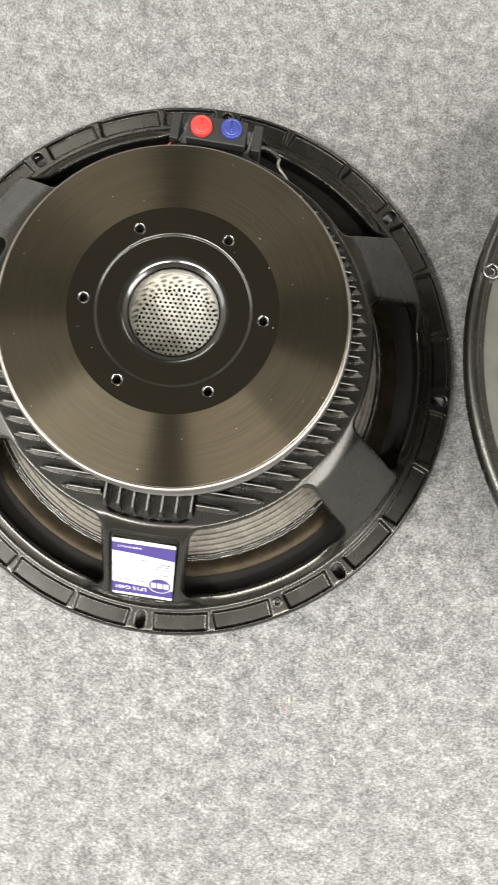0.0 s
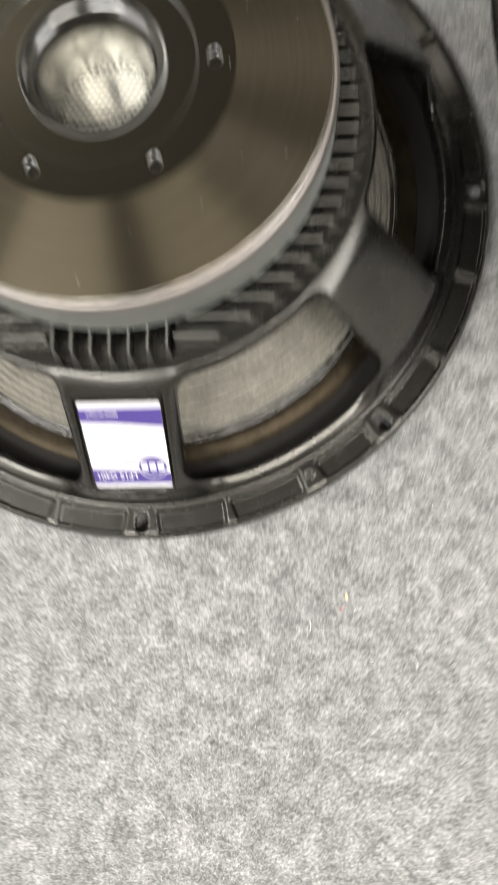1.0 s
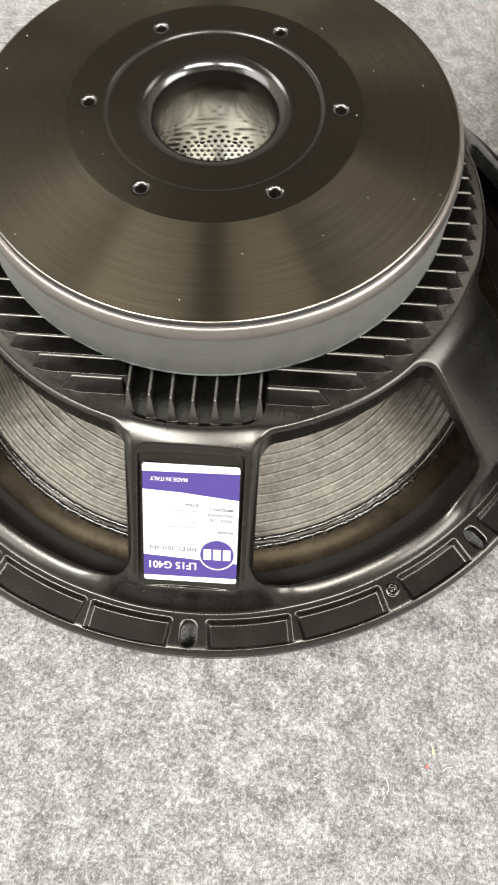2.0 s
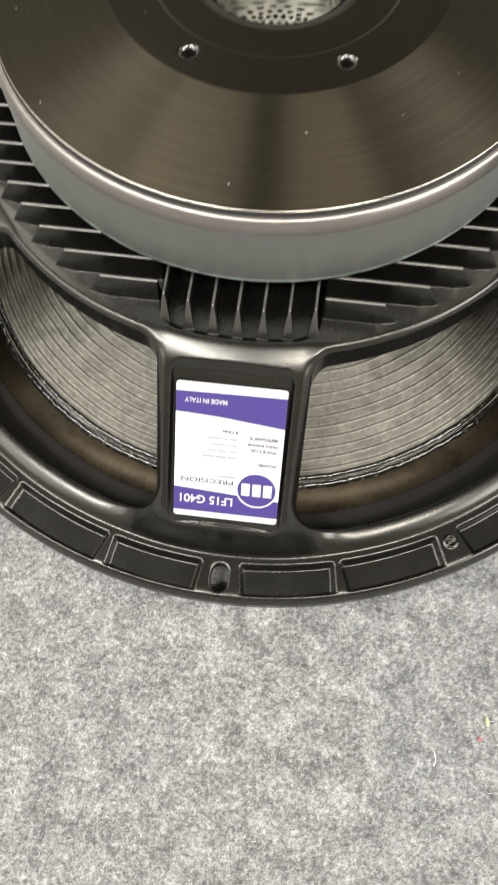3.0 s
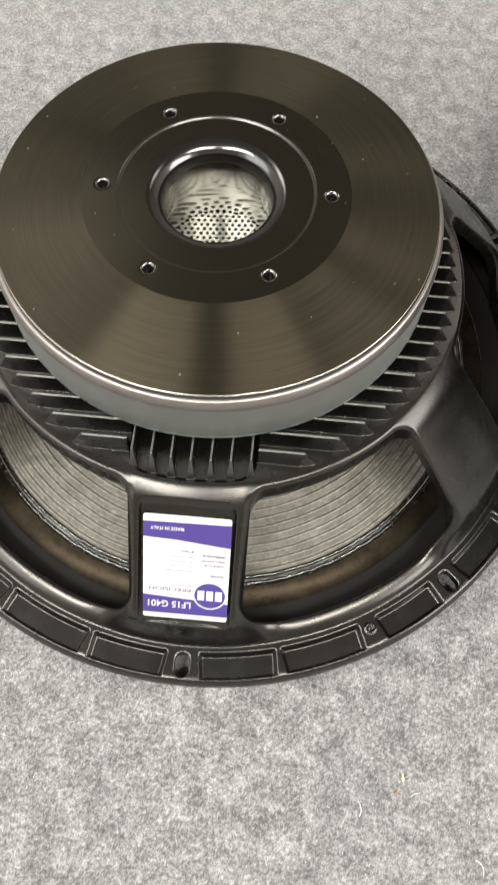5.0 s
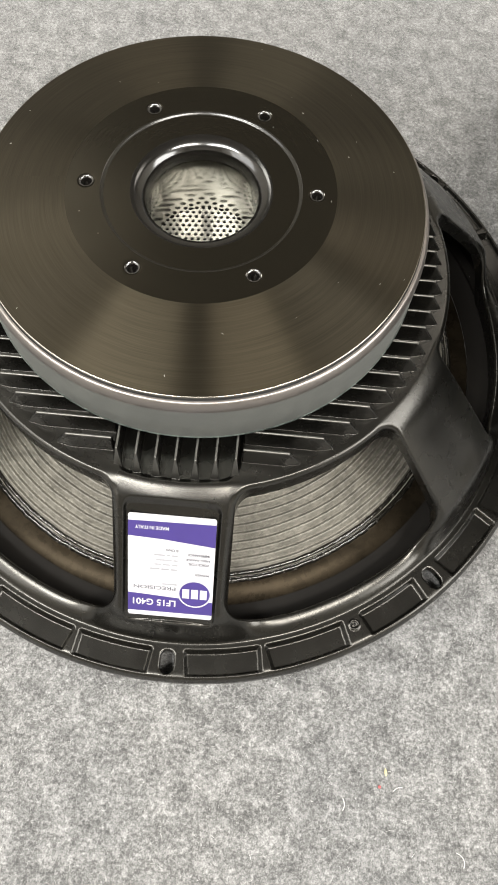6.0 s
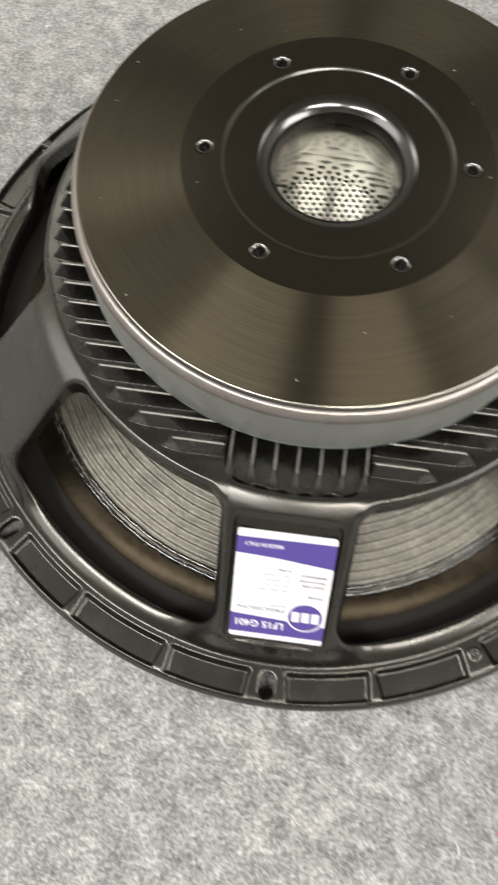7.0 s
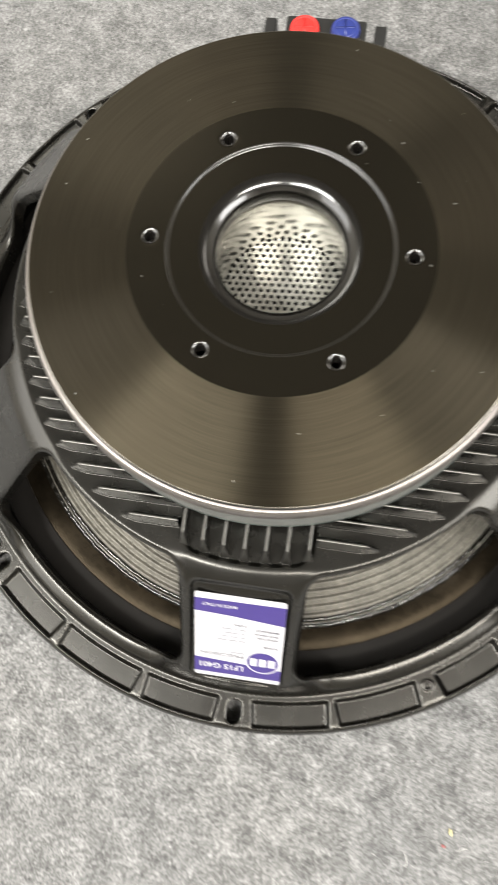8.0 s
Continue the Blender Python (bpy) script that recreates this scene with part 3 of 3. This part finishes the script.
def grille_mesh():
    """A perforated disc: round holes in a honeycomb of cells."""
    pitch, hole, low, verts, faces = 0.0031, 0.00090, 0.0009, [], []
    turn = radians(4)
    for row in range(-11, 12):
        for col in range(-11, 12):
            x, y = (col + 0.5 * (row % 2)) * pitch, row * pitch * math.sqrt(3) / 2
            x, y = x * math.cos(turn) - y * math.sin(turn), x * math.sin(turn) + y * math.cos(turn)
            if math.hypot(x, y) > 0.0252:
                continue
            k = len(verts)
            for s in range(12):
                a = turn + math.pi / 6 * s + math.pi / 6
                far = pitch / math.sqrt(3) * (1.0 if s % 2 == 0 else math.cos(math.pi / 6))
                verts += [(x + far * math.cos(a), y + far * math.sin(a), 0), (x + hole * 1.04 * math.cos(a), y + hole * 1.04 * math.sin(a), 0),
                          (x + hole * math.cos(a), y + hole * math.sin(a), -0.0001), (x + hole * math.cos(a), y + hole * math.sin(a), -low)]
            for s in range(12):
                p, q = k + 4 * s, k + 4 * ((s + 1) % 12)
                faces += [(p + t, q + t, q + t + 1, p + t + 1) for t in range(3)]
    return verts, faces


piece("grille", mesh_of("grille", *grille_mesh(), STEEL, False), magnet, "perforated bright steel grille deep in the vent", pose(0, 0, 0.0975))
piece("shaft_floor", mesh_of("shaft_floor", *lathe([(0.0, 0.080), (0.030, 0.080)], 48), DEEP), magnet)

# cone, glue bead and surround seen through the openings
def cone_mesh(rings=360, around=360):
    """A paper cone with slightly wavy pressed ribs."""
    verts, faces = [], []
    for i in range(around):
        a = 2 * math.pi * i / around
        p = Vector((math.cos(a), math.sin(a), 0))
        for k in range(rings):
            r = 0.050 + 0.0915 * k / (rings - 1)
            wave = 0.00035 * noise.noise(p * 9 + Vector((0, 0, r * 120)))
            z = 0.0065 + (0.1415 - r) * 0.66 + 0.0015 * math.sin(2 * math.pi * (r + wave) / 0.0038) + 0.00018 * noise.noise(p * 70 + Vector((0, 0, r * 300)))
            verts.append((r * p.x, r * p.y, z))
    for i in range(around):
        j = (i + 1) % around
        faces += [(i * rings + k, j * rings + k, j * rings + k + 1, i * rings + k + 1) for k in range(rings - 1)]
    return verts, faces


piece("cone", mesh_of("cone", *cone_mesh(), CONE), woofer, "ribbed grey-brown paper cone")


def bead_mesh():
    verts, faces, n, around = [], [], 25, 1400
    for i in range(around):
        a = 2 * math.pi * i / around
        p = Vector((math.cos(a), math.sin(a), 0))
        wob = noise.noise(p * 22) * 0.0005 + noise.noise(p * 60) * 0.0002
        tall = [0.00095 + 0.0002 * noise.noise(p * f + Vector((3, f, 0))) for f in (30, 47)]
        for k in range(n):
            t = k / (n - 1)
            r = 0.1388 + 0.0060 * t + wob
            z = 0.0084 - 0.0034 * t + tall[min(int(t * 2), 1)] * abs(math.sin(2 * math.pi * t)) + 0.00012 * noise.noise(Vector((p.x * 220, p.y * 220, t * 6)))
            verts.append((r * math.cos(a), r * math.sin(a), z))
    for i in range(around):
        j = (i + 1) % around
        faces += [(i * n + k, j * n + k, j * n + k + 1, i * n + k + 1) for k in range(n - 1)]
    return verts, faces


piece("glue_bead", mesh_of("glue_bead", *bead_mesh(), GLUE), woofer, "uneven shiny bead of dark glue")
roll = [(float(r), float(0.0058 - 0.48 * (r - 0.1440) + 16.0 * (r - 0.1440) ** 2)) for r in np.linspace(0.1440, 0.1549, 32)]
surround = piece("surround", mesh_of("surround", *lathe(roll, 256), CLOTH), woofer, "brown-black pleated cloth surround")
# outer part of the cloth: shade under the rim put into a black material
outer = [(float(r), float(0.0032 - 0.0007 * math.sin(math.pi * (r - 0.1549) / 0.0137))) for r in np.linspace(0.1549, 0.1686, 30)]
piece("outer_roll", mesh_of("outer_roll", *lathe(outer, 256), RUBBER_AND_SHADE), surround, "outer roll of the surround, its shade put in as dull black")
piece("gasket", mesh_of("gasket", *lathe(rounded([(0.1685, 0.0060), (0.1690, 0.0010), (0.1775, 0.0008), (0.1780, 0.0100)], 0.0005), 192), RUBBER_AND_SHADE), woofer, "dull black front gasket pressed on the carpet")

# terminals on the spoke opposite the label
terminal = piece("terminal", mesh_of("terminal", [], [], BLOCK), woofer, "black terminal block with two push caps")
part("block", box((0.0382, 0.0170, 0.0362), (0.0019, 0.1340, 0.0740), 0.0010), BLOCK, terminal, smooth=False)


def cap_mesh():
    """A round push cap with a raised rim and a cross on its top."""
    verts, faces = lathe(rounded([(0.0, 0.0), (0.0045, 0.0), (0.0050, -0.0004), (0.0056, 0.0), (0.0066, -0.0002), (0.0069, -0.0020), (0.0069, -0.0120)], 0.0006, 3), 48)
    for turn in (0, 1):
        half = (0.0044, 0.00035) if turn == 0 else (0.00035, 0.0044)
        k = len(verts)
        verts += [(sx * half[0], sy * half[1], z) for z in (-0.0001, 0.0004) for sx, sy in ((-1, -1), (1, -1), (1, 1), (-1, 1))]
        faces += [(k + 4, k + 5, k + 6, k + 7)] + [(k + i, k + (i + 1) % 4, k + 4 + (i + 1) % 4, k + 4 + i) for i in range(4)]
    return verts, faces


for x, y, z, ink, word in ((-0.0080, 0.1343, 0.0952, RED, "red push cap with a raised cross"), (0.0112, 0.1358, 0.0946, BLUE, "blue push cap with a raised cross")):
    piece("push_cap", mesh_of("push_cap", *cap_mesh(), ink), terminal, word, pose(x, y, z, 0, 0, 6))
for x in (-0.0252, 0.0278):
    part("guard", box((0.0058, 0.0180, 0.0300), (x, 0.1352, 0.0728), 0.0008), BLOCK, terminal, smooth=False)


def tube(points, radius, sides=8):
    """A soft wire through some points."""
    line = rounded(points, 0.006, 6)
    verts, faces = [], []
    for k, p in enumerate(line):
        ahead = (Vector(line[min(k + 1, len(line) - 1)]) - Vector(line[max(k - 1, 0)])).normalized()
        side = ahead.cross(Vector((0, 0, 1))).normalized()
        up = side.cross(ahead)
        verts += [tuple(Vector(p) + radius * (side * math.cos(2 * math.pi * s / sides) + up * math.sin(2 * math.pi * s / sides))) for s in range(sides)]
    for k in range(len(line) - 1):
        faces += [(k * sides + s, k * sides + (s + 1) % sides, (k + 1) * sides + (s + 1) % sides, (k + 1) * sides + s) for s in range(sides)]
    return verts, faces


piece("wire_sleeve", mesh_of("wire_sleeve", *tube([(0.0250, 0.1400, 0.0640), (0.0327, 0.1437, 0.0615), (0.0390, 0.1420, 0.0600), (0.0440, 0.1385, 0.0590)], 0.0015), SLEEVE), woofer, "dark glossy sleeve on the lead wire")
piece("lead_wire", mesh_of("lead_wire", *tube([(0.0440, 0.1385, 0.0590), (0.0432, 0.1340, 0.0592), (0.0462, 0.1300, 0.0590), (0.0500, 0.1268, 0.0580), (0.0530, 0.1225, 0.0570), (0.0540, 0.1080, 0.0560), (0.0500, 0.0850, 0.0520)], 0.0011), TINSEL), woofer, "limp braided lead wire from terminal to cone")
piece("red_sleeve", mesh_of("red_sleeve", *tube([(-0.0250, 0.1300, 0.0780), (-0.0285, 0.1240, 0.0818), (-0.0305, 0.1160, 0.0790)], 0.0010), RED), woofer, "red sleeve of the second lead")

# ---------------------------------------------------------------- the label on its spoke

LABEL = Matrix.Translation((0.0004, -0.1487, 0.0586)) @ Matrix(((-1, 0, 0), (0, -0.659, -0.752), (0, -0.752, 0.659))).to_4x4() @ pose(0, 0, 0, 0, 0, 0.6)
label = part("label", slab(round_box((0.01975, 0.0278), 0.0012), 0.0, 0.00025), WHITE, woofer, "white label with violet bands and small print", smooth=False)
label.matrix_basis = LABEL


def ink(name, outline, material, lift=0.00030, word=""):
    return part(name, slab(outline, lift - 0.00004, lift), material, label, word, smooth=False)


L, T = 0.01975, 0.0278
ink("band", [(-L, T * 0.905), (-L, T * 0.640), (0.002, T * 0.585), (L, T * 0.545), (L, T * 0.910)], VIOLET)
ink("band", [(L, -T * 0.865), (L, -T * 0.575), (0.004, -T * 0.545), (-L, -T * 0.455), (-L, -T * 0.885)], VIOLET)
circle = [(math.cos(2 * math.pi * k / 40), math.sin(2 * math.pi * k / 40)) for k in range(40)]
ink("logo_ring", [(-0.0113 + 0.0078 * x, 0.0136 + 0.0076 * y) for x, y in circle], WHITE, 0.00036)
ink("logo_disc", [(-0.0113 + 0.0071 * x, 0.0136 + 0.0069 * y) for x, y in circle], VIOLET, 0.00042)
for x in (-0.0154, -0.0113, -0.0072):
    ink("logo_bar", [(x + a * 0.0016, 0.0136 + b * 0.0026) for a, b in ((-1, -1), (1, -1), (1, 1), (-1, 1))], WHITE, 0.00048)


def lettering(words, x, y, high, wide, material, lift=0.00042, bold=0.0):
    """Words in the built-in font, from x rightwards, fitted to a height and a width."""
    curve = bpy.data.curves.new("words", "FONT")
    curve.body, curve.extrude, curve.offset = words, 0.0, bold
    ob = bpy.data.objects.new("words", curve)
    scene.collection.objects.link(ob)
    bpy.context.view_layer.update()
    me = bpy.data.meshes.new_from_object(ob.evaluated_get(bpy.context.evaluated_depsgraph_get()))
    bpy.data.objects.remove(ob)
    xs, ys = [v.co.x for v in me.vertices], [v.co.y for v in me.vertices]
    for v in me.vertices:
        v.co = (x + (v.co.x - min(xs)) / (max(xs) - min(xs)) * wide, y + (v.co.y - min(ys)) / (max(ys) - min(ys)) * high, lift)
    me.materials.clear()
    me.materials.append(material)
    return piece("lettering", me, label)


lettering("LF15 G401", -0.0026, 0.0181, 0.0036, 0.0200, WHITE, bold=0.022)
lettering("PRECISION", -0.0024, 0.0106, 0.0020, 0.0195, GREY_INK, 0.0003, 0.012)
lettering("MADE IN ITALY", 0.0014, -0.0218, 0.0018, 0.0152, WHITE, bold=0.018)
for words, y, wide in (("POWER", 0.0020, 0.0066), ("VOICE COIL", -0.0036, 0.0098), ("FREQ RANGE", -0.0061, 0.0108), ("IMPEDANCE", -0.0086, 0.0102)):
    lettering(words, -0.0176, y, 0.0014, wide, GREY_INK, 0.0003, 0.03)
lettering("8 Ohm", -0.0032, -0.0102, 0.0014, 0.0056, GREY_INK, 0.0003, 0.03)
for y, words in ((0.0006, (0.0030, 0.0038, 0.0044)), (-0.0019, (0.0026, 0.0036, 0.0030)), (-0.0044, (0.0020, 0.0072)), (-0.0070, (0.0028, 0.0016, 0.0050)), (0.0088, (0.0070,))):
    x = -0.0030
    for wide in words:
        ink("text_bar", [(x, y), (x + wide, y), (x + wide, y + 0.0008), (x, y + 0.0008)], PALE_INK)
        x += wide + 0.0007

# ---------------------------------------------------------------- the second loudspeaker, resting on its magnet

second = thing("loudspeaker", "black round loudspeaker lying face up beside the woofer", "loudspeaker", (0.3585, 0.0260, 0))
piece("rim", mesh_of("rim", *lathe(rounded([(0.1730, 0.1270), (0.1918, 0.1278), (0.1940, 0.1300), (0.1940, 0.1350), (0.1926, 0.1378), (0.1895, 0.1390), (0.1868, 0.1384), (0.1856, 0.1345), (0.1750, 0.1330)], 0.0012), 256), PAINT), second, "black rim with a rounded gasket")
piece("surround", mesh_of("surround", *lathe([(float(r), float(0.1335 + 0.002 * math.sin(math.pi * (r - 0.160) / 0.0255))) for r in np.linspace(0.1600, 0.1858, 30)], 192), GREY_CONE), second, "grey-brown coated cloth surround")
piece("cone", mesh_of("cone", *lathe([(0.0, 0.085), (0.045, 0.080), (0.050, 0.070), (0.1600, 0.1335)], 192), DEEP), second)
piece("basket", mesh_of("basket", *lathe([(0.1730, 0.1270), (0.165, 0.1100), (0.122, 0.0520), (0.095, 0.0480)], 128), PAINT), second)
piece("magnet", mesh_of("magnet", *lathe(rounded([(0.100, 0.0480), (0.1000, 0.0005), (0.0, 0.0005)], 0.002), 128), COVER), second)
for k in range(8):
    a = radians(172.0 + 45 * k)
    boss = rounded([(0.0, -0.0012), (0.0024, -0.0012), (0.0032, 0.0012), (0.0044, 0.0014), (0.0052, 0.0004), (0.0054, -0.0070)], 0.0006)
    piece("screw_boss", mesh_of("screw_boss", *lathe(boss, 40), CHROME), second, "shiny round screw boss on the rim", pose(0.1866 * math.cos(a), 0.1866 * math.sin(a), 0.1388))

# ---------------------------------------------------------------- crumbs and dust


def crumb(name, at, size, turn, material, label, category):
    rng = random.Random(int(at[0] * 1e5))
    bm = bmesh.new()
    bmesh.ops.create_icosphere(bm, subdivisions=2, radius=1.0)
    for v in bm.verts:
        v.co *= 1 + rng.uniform(-0.18, 0.18)
    bmesh.ops.scale(bm, vec=size, verts=bm.verts[:])
    me = bpy.data.meshes.new(name)
    bm.to_mesh(me)
    bm.free()
    me.materials.append(material)
    ob = new(name, me)
    ob.matrix_basis = pose(at[0], at[1], at[2] + size[2] * 0.8, 0, 0, turn)
    return tagged(ob, label, category)


crumb("plastic_chip", (0.1112, -0.2255, 0.0006), (0.0006, 0.0017, 0.0005), 8, YELLOW_CHIP, "tiny yellow plastic chip lying on the carpet", "debris")
crumb("red_crumb", (0.1083, -0.2320, 0.0006), (0.0008, 0.0007, 0.0005), 30, RED_CHIP, "tiny faded red crumb lying on the carpet", "debris")


def lint(points):
    ob = new("lint", mesh_of("lint", *tube(points, 0.00013, 6), LINT))
    return tagged(ob, "short curled white hair of lint lying on the carpet", "lint", "lint on the carpet")


for x, y, turn, long, bend in ((0.0910, -0.2440, 70, 0.0056, 0.5), (0.1150, -0.2334, 50, 0.0050, -0.6), (0.1484, -0.2634, 80, 0.0080, 0.9)):
    a, line = radians(turn), []
    for k in range(5):
        line.append((x, y, 0.0009 + 0.0006 * math.sin(0.8 * k)))
        x, y, a = x + math.cos(a) * long / 4, y + math.sin(a) * long / 4, a + bend / 2
    lint(line)


def plate_dust(count):
    """Specks of lint on the back plate."""
    rng = np.random.default_rng(11)
    verts, faces = [], []
    for _ in range(count):
        r, a, turn = math.sqrt(rng.uniform(0.045 ** 2, 0.097 ** 2)), rng.uniform(0, 2 * math.pi), rng.uniform(0, math.pi)
        z = float(plate_rise(r)) + 0.0001
        if min(math.hypot(r * math.cos(a) - p, r * math.sin(a) - q) for p, q in HOLES) < 0.005:
            continue
        long, wide, k = rng.uniform(0.0001, 0.0006), rng.uniform(0.00007, 0.00014), len(verts)
        for u, v, h in ((-1, -1, 0), (1, -1, 0), (1, 1, 0), (-1, 1, 0), (0, 0, 1)):
            du, dv = u * long, v * wide
            verts.append((r * math.cos(a) + du * math.cos(turn) - dv * math.sin(turn), r * math.sin(a) + du * math.sin(turn) + dv * math.cos(turn), z + h * 0.0002))
        faces += [(k, k + 1, k + 4), (k + 1, k + 2, k + 4), (k + 2, k + 3, k + 4), (k + 3, k, k + 4)]
    ob = new("dust", mesh_of("dust", verts, faces, DUST, False))
    return tagged(ob, "pale specks of dust on the black back plate", "dust", kind="stuff")


plate_dust(26)
